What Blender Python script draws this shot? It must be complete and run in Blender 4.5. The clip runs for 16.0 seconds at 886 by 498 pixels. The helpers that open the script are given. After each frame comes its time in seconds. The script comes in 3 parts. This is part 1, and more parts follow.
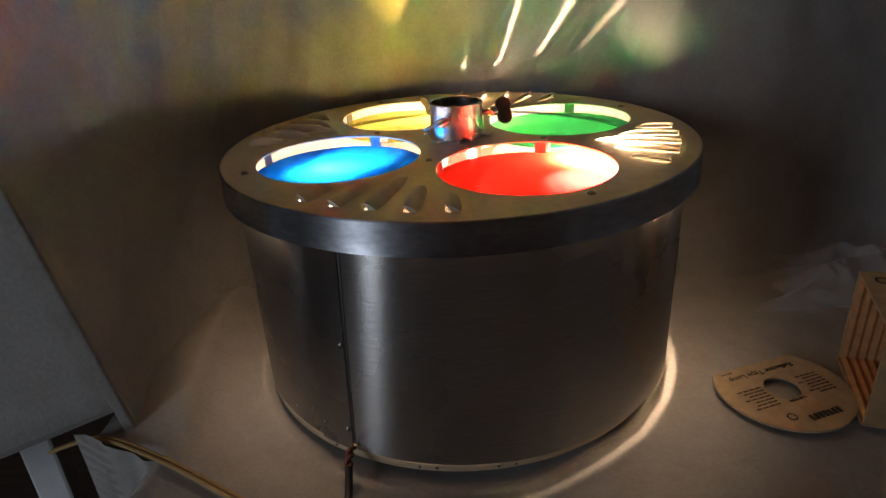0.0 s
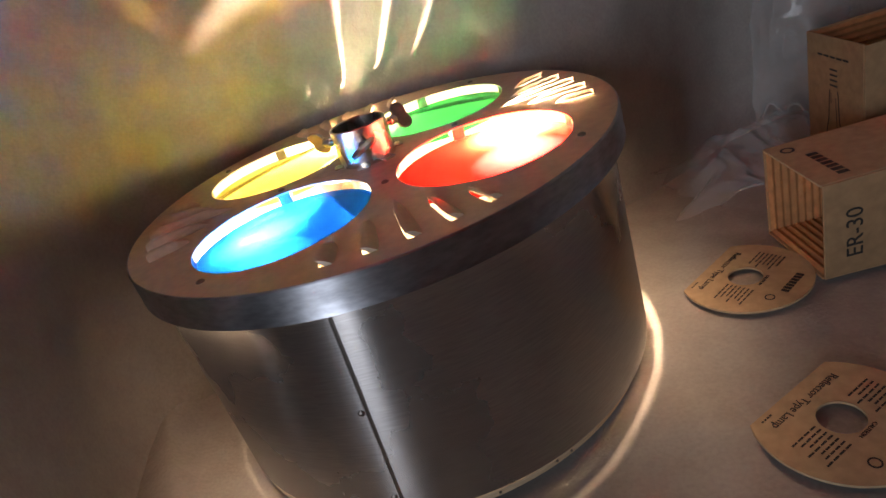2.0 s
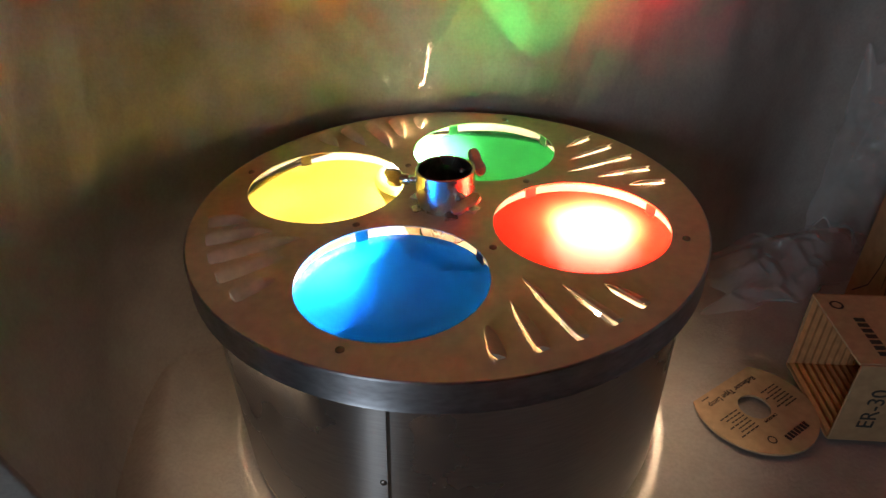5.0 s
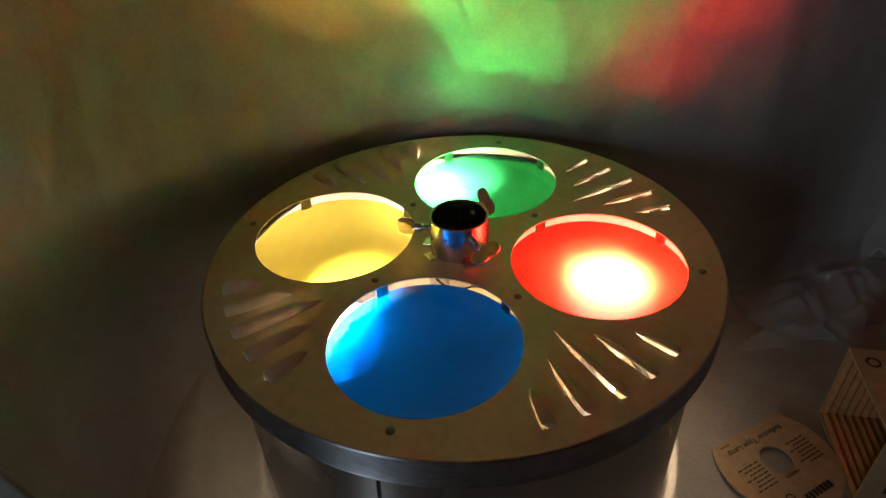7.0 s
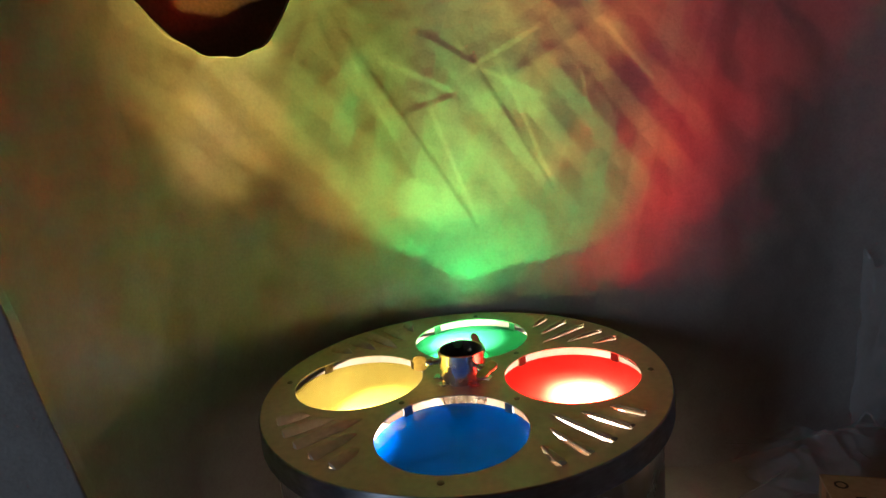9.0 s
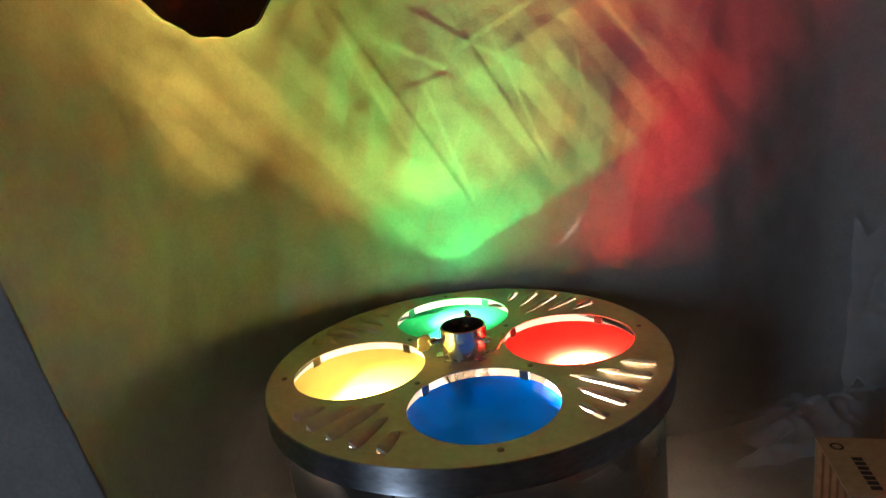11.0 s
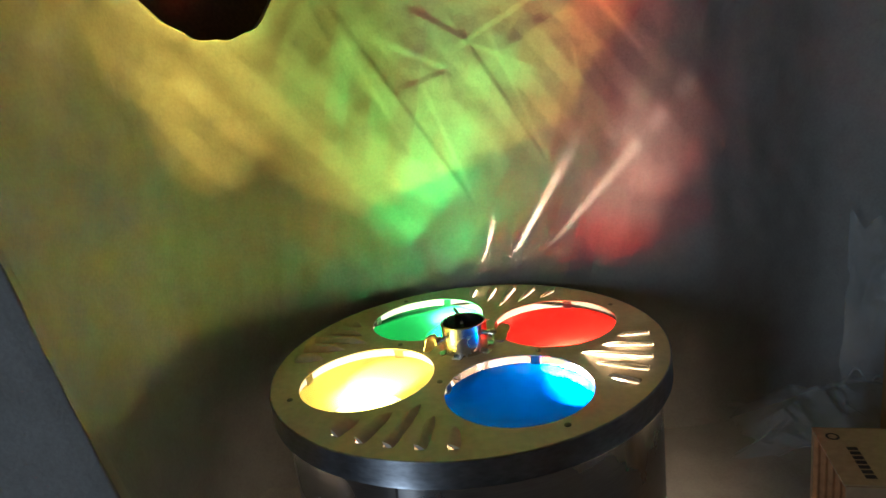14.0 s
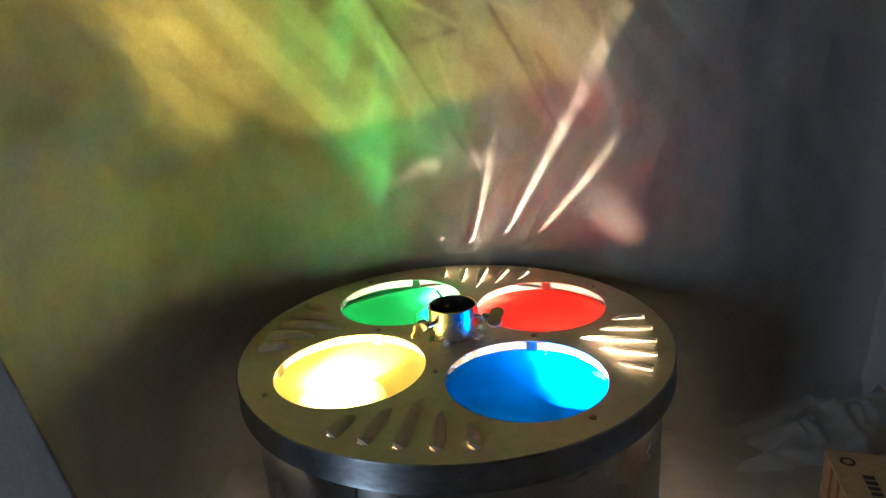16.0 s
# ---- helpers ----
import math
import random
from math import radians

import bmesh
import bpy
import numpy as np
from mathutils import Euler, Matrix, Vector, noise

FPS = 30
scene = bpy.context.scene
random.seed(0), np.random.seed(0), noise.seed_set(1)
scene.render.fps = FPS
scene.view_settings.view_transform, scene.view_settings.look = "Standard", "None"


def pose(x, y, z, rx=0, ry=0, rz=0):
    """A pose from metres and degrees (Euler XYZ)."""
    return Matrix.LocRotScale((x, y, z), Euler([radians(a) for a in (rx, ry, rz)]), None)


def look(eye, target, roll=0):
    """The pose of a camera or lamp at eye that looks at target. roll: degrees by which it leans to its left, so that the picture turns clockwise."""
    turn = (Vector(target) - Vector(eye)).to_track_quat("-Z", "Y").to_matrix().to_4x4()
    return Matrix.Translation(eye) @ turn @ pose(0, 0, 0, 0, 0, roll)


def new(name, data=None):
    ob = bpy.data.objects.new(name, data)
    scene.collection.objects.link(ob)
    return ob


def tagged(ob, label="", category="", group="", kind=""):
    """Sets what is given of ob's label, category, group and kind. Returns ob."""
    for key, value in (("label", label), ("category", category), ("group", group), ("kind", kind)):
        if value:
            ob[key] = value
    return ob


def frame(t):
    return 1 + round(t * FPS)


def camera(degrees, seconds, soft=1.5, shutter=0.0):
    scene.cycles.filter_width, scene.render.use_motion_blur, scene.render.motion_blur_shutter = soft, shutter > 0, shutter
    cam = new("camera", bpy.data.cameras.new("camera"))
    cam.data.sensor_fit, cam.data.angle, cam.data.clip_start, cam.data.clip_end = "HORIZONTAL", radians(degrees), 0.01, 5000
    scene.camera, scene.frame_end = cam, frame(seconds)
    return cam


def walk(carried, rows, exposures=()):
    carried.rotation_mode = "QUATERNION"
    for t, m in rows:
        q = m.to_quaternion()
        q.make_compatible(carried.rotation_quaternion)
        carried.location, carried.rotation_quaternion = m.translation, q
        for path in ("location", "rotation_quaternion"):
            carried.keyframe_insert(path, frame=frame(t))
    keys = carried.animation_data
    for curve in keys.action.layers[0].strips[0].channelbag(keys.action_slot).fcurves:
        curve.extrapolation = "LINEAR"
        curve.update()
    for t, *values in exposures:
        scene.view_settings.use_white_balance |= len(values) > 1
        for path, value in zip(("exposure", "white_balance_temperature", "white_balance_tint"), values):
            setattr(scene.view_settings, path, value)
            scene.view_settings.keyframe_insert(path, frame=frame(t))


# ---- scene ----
# ---------------------------------------------------------------- camera
cam = camera(71.1, 16.0)
PATH = [
    (0.0, pose(0.0522, -0.6000, 0.3846, 65.47, 3.03, 5.53)),
    (0.5, pose(0.0480, -0.5993, 0.3718, 64.22, 2.38, 5.42)),
    (1.0, pose(0.0510, -0.5889, 0.3768, 64.67, 4.61, 4.02)),
    (1.5, pose(0.0295, -0.5711, 0.3860, 64.44, 8.40, -1.68)),
    (2.0, pose(-0.0374, -0.5603, 0.3883, 63.00, 17.01, -16.04)),
    (2.5, pose(-0.0938, -0.5657, 0.4030, 63.87, 14.05, -16.39)),
    (3.0, pose(-0.1012, -0.5571, 0.4075, 62.93, 8.01, -13.99)),
    (3.5, pose(-0.0952, -0.5452, 0.4166, 62.95, 4.90, -12.02)),
    (4.0, pose(-0.0845, -0.5347, 0.4232, 62.78, 3.68, -10.96)),
    (4.5, pose(-0.0793, -0.5096, 0.4634, 59.62, 2.05, -10.40)),
    (7.0, pose(-0.0282, -0.4520, 0.5607, 53.78, 2.61, -3.53)),
    (7.5, pose(0.0144, -0.4649, 0.5407, 67.76, 4.59, -0.04)),
    (8.0, pose(0.0379, -0.5440, 0.5223, 72.82, 3.51, 2.34)),
    (8.5, pose(0.0264, -0.6321, 0.5233, 76.05, 4.73, 3.21)),
    (9.0, pose(0.0174, -0.6567, 0.5257, 77.59, 5.39, 1.10)),
    (11.5, pose(0.0016, -0.6632, 0.5212, 75.65, 6.54, -0.35)),
    (12.0, pose(0.0005, -0.6675, 0.5245, 75.73, 6.70, -0.11)),
    (12.5, pose(0.0000, -0.6698, 0.5231, 75.91, 6.75, -0.21)),
    (13.0, pose(0.0021, -0.6736, 0.5253, 75.80, 6.83, 0.06)),
    (13.5, pose(0.0020, -0.6692, 0.5247, 75.70, 6.79, -0.41)),
    (14.0, pose(0.0071, -0.6711, 0.5263, 75.44, 7.21, -0.24)),
    (14.5, pose(0.0019, -0.6705, 0.5233, 75.31, 5.96, -0.41)),
    (15.0, pose(0.0040, -0.6642, 0.5202, 74.39, 3.86, -1.48)),
    (15.5, pose(-0.0086, -0.6581, 0.5197, 74.08, 3.46, -0.78)),
    (16.0, pose(0.0364, -0.6090, 0.5178, 72.63, 3.80, 2.74)),
]
EXPOSURE = [(0.0, 0.82, 6500, 19), (1.0, 1.55, 6600, 23), (2.0, 1.78, 6700, 23), (3.0, 1.58, 6400, 17), (3.5, 1.50, 6300, 18), (4.5, 1.34, 6500, 17),
            (7.0, 0.40, 6300, 11), (8.0, 0.28, 6000, 17), (9.0, 0.27, 5750, 17), (11.5, 0.74, 5700, 13), (13.0, 0.76, 5700, 12), (16.0, 0.96, 5600, 11)]
walk(cam, PATH, EXPOSURE)

# ---------------------------------------------------------------- sizes
H = 0.232            # top of the lid above the table
R_LID = 0.225
R_BODY = 0.2146
R_HOLE, C_HOLE = 0.074, 0.121
TURN0, TURN = -147.94, 5.793   # lid angle at 0 s and degrees a second
R_LAMP = 0.133
LAMPS = [radians(a) for a in (-20.0, 94.5, 211.0)]

# ---------------------------------------------------------------- light
world = bpy.data.worlds.new("room_air")
scene.world = world
world.use_nodes = True
world.node_tree.nodes["Background"].inputs[0].default_value = (0.5, 0.6, 0.7, 1)
world.node_tree.nodes["Background"].inputs[1].default_value = 0.01


def lamp(name, kind, energy, colour, m, **more):
    data = bpy.data.lights.new(name, kind)
    data.energy, data.color = energy, colour
    for key, value in more.items():
        if key == "radius":
            data.shadow_soft_size = value
        if key == "cone":
            data.spot_size, data.spot_blend = radians(value[0]), value[1]
        if key == "size":
            data.shape, data.size, data.size_y = "RECTANGLE", value[0], value[1]
    ob = new(name, data)
    ob.matrix_world = m
    return ob


WARM = (1.0, 0.72, 0.44)
# filament inside each reflector lamp: power, axis and cone; then spots added to draw streaks and patches on the sheet:
# aim, cone, soft edge, power
FILAMENT = ((6.0, (-0.05, 0.36, 1.0), 62), (25.0, (0.18, 0.12, 1.0), 90), (16.0, (0.22, 0.44, 1.0), 72))
# extra upward spots, added for the hot spots on the colour films
UPWARD = (210.0, 48.0, 42.0)
STREAKS = (
    (((0.235, 0.19, H + 0.09), 30, 1.0, 3.2), ((0.33, 0.185, H + 0.23), 32, 1.0, 12.5), ((0.41, 0.20, H + 0.40), 34, 1.0, 13.0)),
    (((0.05, 0.24, H + 0.12), 66, 1.0, 4.0), ((0.012, 0.238, H + 0.062), 17, 0.8, 1.8), ((0.04, 0.24, H + 0.46), 56, 1.0, 12.0)),
    (((-0.27, 0.12, H + 0.30), 30, 1.0, 13.0), ((-0.29, 0.10, H + 0.48), 32, 1.0, 16.0)),
)
DRUM_FILL = (1.6, 0.6, 0.5)                    # fill points added behind the reflector, for light leaking inside the drum
SIDE = (0.055, 0.008, 0.05)
for a, (power, axis, spread), up, streaks, low, high in zip(LAMPS, FILAMENT, UPWARD, STREAKS, DRUM_FILL, SIDE):
    x, y = R_LAMP * math.cos(a), R_LAMP * math.sin(a)
    eye = Vector((x, y, H - 0.066))
    lamp("bulb_filament", "SPOT", power, WARM, look(eye, eye + Vector(axis)), radius=0.003, cone=(spread, 0.4))
    lamp("bulb_upward", "SPOT", up, WARM, look(eye, eye + Vector((0, 0, 1))), radius=0.012, cone=(74, 1.0))
    for aim, cone, edge, strength in streaks:
        lamp("streak_spot", "SPOT", strength, WARM, look((x, y, H - 0.026), aim), radius=0.009, cone=(cone, edge))
    lamp("drum_fill", "POINT", low, WARM, pose(x * 1.15, y * 1.15, 0.094), radius=0.012)
    for turn in (-0.17, 0.17):                  # area lamps added in the slit between the lid's skirt and the sleeve, for the glow below it
        at = Vector((0.2186 * math.cos(a + turn), 0.2186 * math.sin(a + turn), H - 0.012))
        lamp("slit_glow_lamp", "AREA", high, WARM, pose(at.x, at.y, at.z, 0, 0, math.degrees(a + turn) + 90), size=(0.055, 0.005))
# daylight of an unseen window, to the front and side of the table; no opening is built
lamp("window_light", "AREA", 5.0, (0.80, 0.93, 1.0), look((-1.39, -1.82, 0.42), (0, 0, 0.15)), size=(0.24, 1.2))

# ---------------------------------------------------------------- materials


def mat(name, colour, rough=0.6, metal=0.0, grain=40.0, amount=0.12, bump=0.15, stretch=(1, 1, 1), stain=3.0,
        stain_amount=0.15, stain_colour=None, aniso=0.0, coords="Object", bump_distance=0.001):
    m = bpy.data.materials.new(name)
    m.use_nodes = True
    t = m.node_tree
    b = t.nodes["Principled BSDF"]
    co = t.nodes.new("ShaderNodeTexCoord")
    mp = t.nodes.new("ShaderNodeMapping")
    mp.inputs["Scale"].default_value = stretch
    t.links.new(co.outputs[coords], mp.inputs[0])
    fine = t.nodes.new("ShaderNodeTexNoise")
    fine.inputs["Scale"].default_value, fine.inputs["Detail"].default_value = grain, 5
    t.links.new(mp.outputs[0], fine.inputs["Vector"])
    wide = t.nodes.new("ShaderNodeTexNoise")
    wide.inputs["Scale"].default_value, wide.inputs["Detail"].default_value = stain, 6
    t.links.new(co.outputs[coords], wide.inputs["Vector"])
    dark = stain_colour or tuple(c * 0.55 for c in colour)
    ramp = t.nodes.new("ShaderNodeMapRange")
    ramp.inputs[1].default_value, ramp.inputs[2].default_value = 0.42, 0.72
    ramp.inputs[4].default_value = stain_amount
    t.links.new(wide.outputs[0], ramp.inputs[0])
    mix = t.nodes.new("ShaderNodeMix")
    mix.data_type = "RGBA"
    mix.inputs[6].default_value, mix.inputs[7].default_value = (*colour, 1), (*dark, 1)
    t.links.new(ramp.outputs[0], mix.inputs[0])
    ramp2 = t.nodes.new("ShaderNodeMapRange")
    ramp2.inputs[1].default_value, ramp2.inputs[2].default_value = 0.3, 0.7
    ramp2.inputs[3].default_value, ramp2.inputs[4].default_value = 1 - amount, 1 + amount
    t.links.new(fine.outputs[0], ramp2.inputs[0])
    mul = t.nodes.new("ShaderNodeMix")
    mul.data_type, mul.blend_type = "RGBA", "MULTIPLY"
    mul.inputs[0].default_value = 1
    t.links.new(mix.outputs[2], mul.inputs[6])
    t.links.new(ramp2.outputs[0], mul.inputs[7])
    t.links.new(mul.outputs[2], b.inputs["Base Color"])
    rr = t.nodes.new("ShaderNodeMapRange")
    rr.inputs[3].default_value, rr.inputs[4].default_value = max(0.05, rough - 0.10), min(1, rough + 0.10)
    t.links.new(wide.outputs[0], rr.inputs[0])
    t.links.new(rr.outputs[0], b.inputs["Roughness"])
    b.inputs["Metallic"].default_value = metal
    if aniso:
        b.inputs["Anisotropic"].default_value, b.inputs["Anisotropic Rotation"].default_value = aniso, 0.25
        tg = t.nodes.new("ShaderNodeTangent")
        tg.direction_type, tg.axis = "RADIAL", "Z"
        t.links.new(tg.outputs[0], b.inputs["Tangent"])
    bp = t.nodes.new("ShaderNodeBump")
    bp.inputs["Strength"].default_value, bp.inputs["Distance"].default_value = bump, bump_distance
    t.links.new(fine.outputs[0], bp.inputs["Height"])
    t.links.new(bp.outputs[0], b.inputs["Normal"])
    return m


def sheet_mat():
    """White non-woven sheet: mostly diffuse, lets a little light through."""
    m = mat("white_nonwoven_sheet", (0.35, 0.338, 0.32), 0.85, grain=260, amount=0.08, bump=0.6, stain=34, stain_amount=0.42,
            stain_colour=(0.27, 0.255, 0.225), bump_distance=0.0009)
    t = m.node_tree
    b = t.nodes["Principled BSDF"]
    tr = t.nodes.new("ShaderNodeBsdfTranslucent")
    tr.inputs[0].default_value = (0.7, 0.68, 0.64, 1)
    mx = t.nodes.new("ShaderNodeMixShader")
    mx.inputs[0].default_value = 0.05
    t.links.new(b.outputs[0], mx.inputs[1])
    t.links.new(tr.outputs[0], mx.inputs[2])
    t.links.new(mx.outputs[0], t.nodes["Material Output"].inputs[0])
    return m


def gel_mat(name, clear, milky, share):
    """Coloured film: most light passes straight and tinted, some is scattered, a little gloss."""
    m = bpy.data.materials.new(name)
    m.use_nodes = True
    t = m.node_tree
    for n in list(t.nodes):
        t.nodes.remove(n)
    out = t.nodes.new("ShaderNodeOutputMaterial")
    a, b, c = (t.nodes.new(k) for k in ("ShaderNodeBsdfTransparent", "ShaderNodeBsdfTranslucent", "ShaderNodeBsdfGlossy"))
    a.inputs[0].default_value, b.inputs[0].default_value = (*clear, 1), (*milky, 1)
    c.inputs[0].default_value, c.inputs["Roughness"].default_value = (1, 1, 1, 1), 0.08
    no = t.nodes.new("ShaderNodeTexNoise")
    no.inputs["Scale"].default_value, no.inputs["Detail"].default_value = 14, 4
    co = t.nodes.new("ShaderNodeTexCoord")
    t.links.new(co.outputs["Object"], no.inputs["Vector"])
    rg = t.nodes.new("ShaderNodeMapRange")
    rg.inputs[1].default_value, rg.inputs[2].default_value = 0.3, 0.7
    rg.inputs[3].default_value, rg.inputs[4].default_value = share * 0.75, share * 1.25
    t.links.new(no.outputs[0], rg.inputs[0])
    bp = t.nodes.new("ShaderNodeBump")
    bp.inputs["Strength"].default_value, bp.inputs["Distance"].default_value = 0.25, 0.004
    t.links.new(no.outputs[0], bp.inputs["Height"])
    t.links.new(bp.outputs[0], c.inputs["Normal"])
    m1, m2 = t.nodes.new("ShaderNodeMixShader"), t.nodes.new("ShaderNodeMixShader")
    m2.inputs[0].default_value = 0.014
    t.links.new(rg.outputs[0], m1.inputs[0])
    t.links.new(a.outputs[0], m1.inputs[1])
    t.links.new(b.outputs[0], m1.inputs[2])
    t.links.new(m1.outputs[0], m2.inputs[1])
    t.links.new(c.outputs[0], m2.inputs[2])
    t.links.new(m2.outputs[0], out.inputs[0])
    return m


def plastic_film_mat():
    m = bpy.data.materials.new("clear_plastic_film")
    m.use_nodes = True
    t = m.node_tree
    b = t.nodes["Principled BSDF"]
    b.inputs["Base Color"].default_value, b.inputs["Roughness"].default_value = (0.75, 0.77, 0.78, 1), 0.16
    tr = t.nodes.new("ShaderNodeBsdfTransparent")
    mx = t.nodes.new("ShaderNodeMixShader")
    mx.inputs[0].default_value = 0.24
    t.links.new(tr.outputs[0], mx.inputs[1])
    t.links.new(b.outputs[0], mx.inputs[2])
    t.links.new(mx.outputs[0], t.nodes["Material Output"].inputs[0])
    return m


SHEET = sheet_mat()
SHROUD = mat("brushed_aluminium", (0.35, 0.34, 0.335), 0.28, 0.93, grain=55, amount=0.10, bump=0.22, stretch=(1, 1, 14), stain=7,
             stain_amount=0.06, aniso=0.97, bump_distance=0.0006)
LID = mat("dull_lid_metal", (0.58, 0.50, 0.38), 0.55, 0.25, grain=120, amount=0.10, bump=0.12, stain=11, stain_amount=0.45,
          stain_colour=(0.38, 0.31, 0.23), bump_distance=0.0006)
SKIRT = mat("scuffed_zinc_rim", (0.42, 0.44, 0.48), 0.40, 1.0, grain=90, amount=0.18, bump=0.12, stain=16, stain_amount=0.5,
            stretch=(1, 1, 3), aniso=0.8, bump_distance=0.0005)
STEEL = mat("plated_steel", (0.66, 0.64, 0.60), 0.26, 1.0, grain=150, amount=0.1, bump=0.1, stain=40, stain_amount=0.4,
            bump_distance=0.0004)
WING = mat("tarnished_wing_steel", (0.40, 0.33, 0.26), 0.38, 1.0, grain=180, amount=0.2, bump=0.15, stain=60, stain_amount=0.5)
SCREW = mat("dark_screw_steel", (0.22, 0.20, 0.18), 0.4, 1.0, grain=200)
PLY = mat("pale_plywood", (0.55, 0.42, 0.27), 0.7, grain=60, stretch=(1, 1, 20), amount=0.25, bump=0.3)
CARD = mat("tan_cardboard", (0.36, 0.225, 0.115), 0.85, grain=90, amount=0.14, bump=0.25, stain=14, stain_amount=0.25)
FLUTE = mat("orange_brown_fluting", (0.44, 0.205, 0.08), 0.85, grain=90, amount=0.18, bump=0.25)
PALECARD = mat("pale_cardboard", (0.47, 0.345, 0.205), 0.85, grain=110, amount=0.12, bump=0.2, stain=20, stain_amount=0.2)
INK = mat("black_ink", (0.03, 0.028, 0.026), 0.7, grain=300, amount=0.2, bump=0.05)
CORD = mat("brown_black_cord", (0.028, 0.02, 0.018), 0.5, grain=150)
CORDRED = mat("red_brown_wire", (0.20, 0.06, 0.035), 0.5, grain=150)
CORDTAN = mat("tan_lamp_cord", (0.42, 0.28, 0.11), 0.5, grain=150)
ROOM = mat("dull_room_paint", (0.22, 0.145, 0.09), 0.9, grain=20, bump=0.2)
FLOOR = mat("dark_floor_boards", (0.08, 0.06, 0.05), 0.6, grain=14, stretch=(1, 12, 1), amount=0.3)
TABLE = mat("table_board", (0.25, 0.17, 0.11), 0.6, grain=18, stretch=(1, 10, 1), amount=0.3)
WHITE = mat("white_paint", (0.72, 0.73, 0.74), 0.5, grain=60, amount=0.05)
BOUNCE_PALE = mat("pale_bounce_ring", (0.86, 0.84, 0.80), 0.5, grain=60, amount=0.05)
# brown of the layer added behind the sheet, for a dim patch
BROWN = mat("brown_backing", (0.15, 0.078, 0.045), 0.9, grain=220, amount=0.2, bump=0.3, stain=8, stain_amount=0.3)
BRIGHT = mat("bright_bounce_metal", (0.74, 0.72, 0.68), 0.42, 0.6, grain=70, amount=0.06, bump=0.1, stain=9, stain_amount=0.15)
DARK = mat("black_plastic", (0.012, 0.012, 0.013), 0.5, grain=60)
PLASTIC = plastic_film_mat()
GELS = {
    "blue": gel_mat("blue_film", (0.0002, 0.024, 0.25), (0.0, 0.10, 0.62), 0.22),
    "red": gel_mat("red_film", (0.52, 0.009, 0.007), (0.85, 0.024, 0.010), 0.36),
    "green": gel_mat("green_film", (0.014, 0.30, 0.065), (0.03, 0.36, 0.15), 0.11),
    "yellow": gel_mat("yellow_film", (0.54, 0.50, 0.11), (0.82, 0.76, 0.09), 0.15),
}


def lamp_face(strength, rim):
    """Frosted lens, brightest over the filament."""
    m = bpy.data.materials.new("frosted_lamp_face")
    m.use_nodes = True
    t = m.node_tree
    b = t.nodes["Principled BSDF"]
    b.inputs["Base Color"].default_value = (0.85, 0.8, 0.7, 1)
    b.inputs["Emission Color"].default_value = (1.0, 0.84, 0.60, 1)
    co, flat, length, rg = (t.nodes.new(k) for k in ("ShaderNodeTexCoord", "ShaderNodeVectorMath", "ShaderNodeVectorMath", "ShaderNodeMapRange"))
    flat.operation, flat.inputs[1].default_value = "MULTIPLY", (1, 1, 0)
    length.operation, rg.interpolation_type = "LENGTH", "SMOOTHSTEP"
    rg.inputs[1].default_value, rg.inputs[2].default_value = 0.014, 0.0475
    rg.inputs[3].default_value, rg.inputs[4].default_value = strength, rim
    t.links.new(co.outputs["Object"], flat.inputs[0])
    t.links.new(flat.outputs[0], length.inputs[0])
    t.links.new(length.outputs["Value"], rg.inputs[0])
    t.links.new(rg.outputs[0], b.inputs["Emission Strength"])
    clear, mx = t.nodes.new("ShaderNodeBsdfTransparent"), t.nodes.new("ShaderNodeMixShader")
    mx.inputs[0].default_value = 0.4
    t.links.new(clear.outputs[0], mx.inputs[1])
    t.links.new(b.outputs[0], mx.inputs[2])
    t.links.new(mx.outputs[0], t.nodes["Material Output"].inputs[0])
    return m


FACES = [lamp_face(250, 1), lamp_face(80, 1), lamp_face(40, 1)]      # glow tuned lamp by lamp, to suit the films and the sheet
MIRROR = mat("silvered_reflector", (0.75, 0.74, 0.72), 0.2, 1.0, grain=80)

# ---------------------------------------------------------------- building tools


def mesh_of(name, verts, faces, smooth=False):
    me = bpy.data.meshes.new(name)
    me.from_pydata([tuple(v) for v in verts], [], faces)
    me.update()
    if smooth:
        me.polygons.foreach_set("use_smooth", [True] * len(me.polygons))
    return me


def from_bm(name, bm, smooth=False):
    bmesh.ops.recalc_face_normals(bm, faces=bm.faces)
    me = bpy.data.meshes.new(name)
    bm.to_mesh(me)
    bm.free()
    if smooth:
        me.polygons.foreach_set("use_smooth", [True] * len(me.polygons))
    return me


def part(name, me, material, parent=None, label="", m=None):
    if isinstance(me, bmesh.types.BMesh):
        me = from_bm(name, me)
    if not me.materials:
        me.materials.append(material)
    ob = new(name, me)
    if m is not None:
        ob.matrix_basis = m
    if parent:
        ob.parent = parent
    return tagged(ob, label)


def lathe(name, profile, seg=96, smooth=True, close=False, a0=0.0, a1=360.0, lean=0.0):
    """Turn (r, z) points round the z axis."""
    full = abs(a1 - a0) > 359.9
    n = seg if full else seg + 1
    verts, faces = [], []
    for i in range(n):
        a = radians(a0 + (a1 - a0) * i / seg)
        verts += [(r * math.cos(a + lean * z), r * math.sin(a + lean * z), z) for r, z in profile]
    k = len(profile)
    for i in range(seg):
        j = (i + 1) % n
        for p in range(k if close else k - 1):
            q = (p + 1) % k
            faces.append((i * k + p, j * k + p, j * k + q, i * k + q))
    me = mesh_of(name, verts, faces)
    if smooth:
        me.polygons.foreach_set("use_smooth", [True] * len(me.polygons))
        me.set_sharp_from_angle(angle=radians(35))
    return me


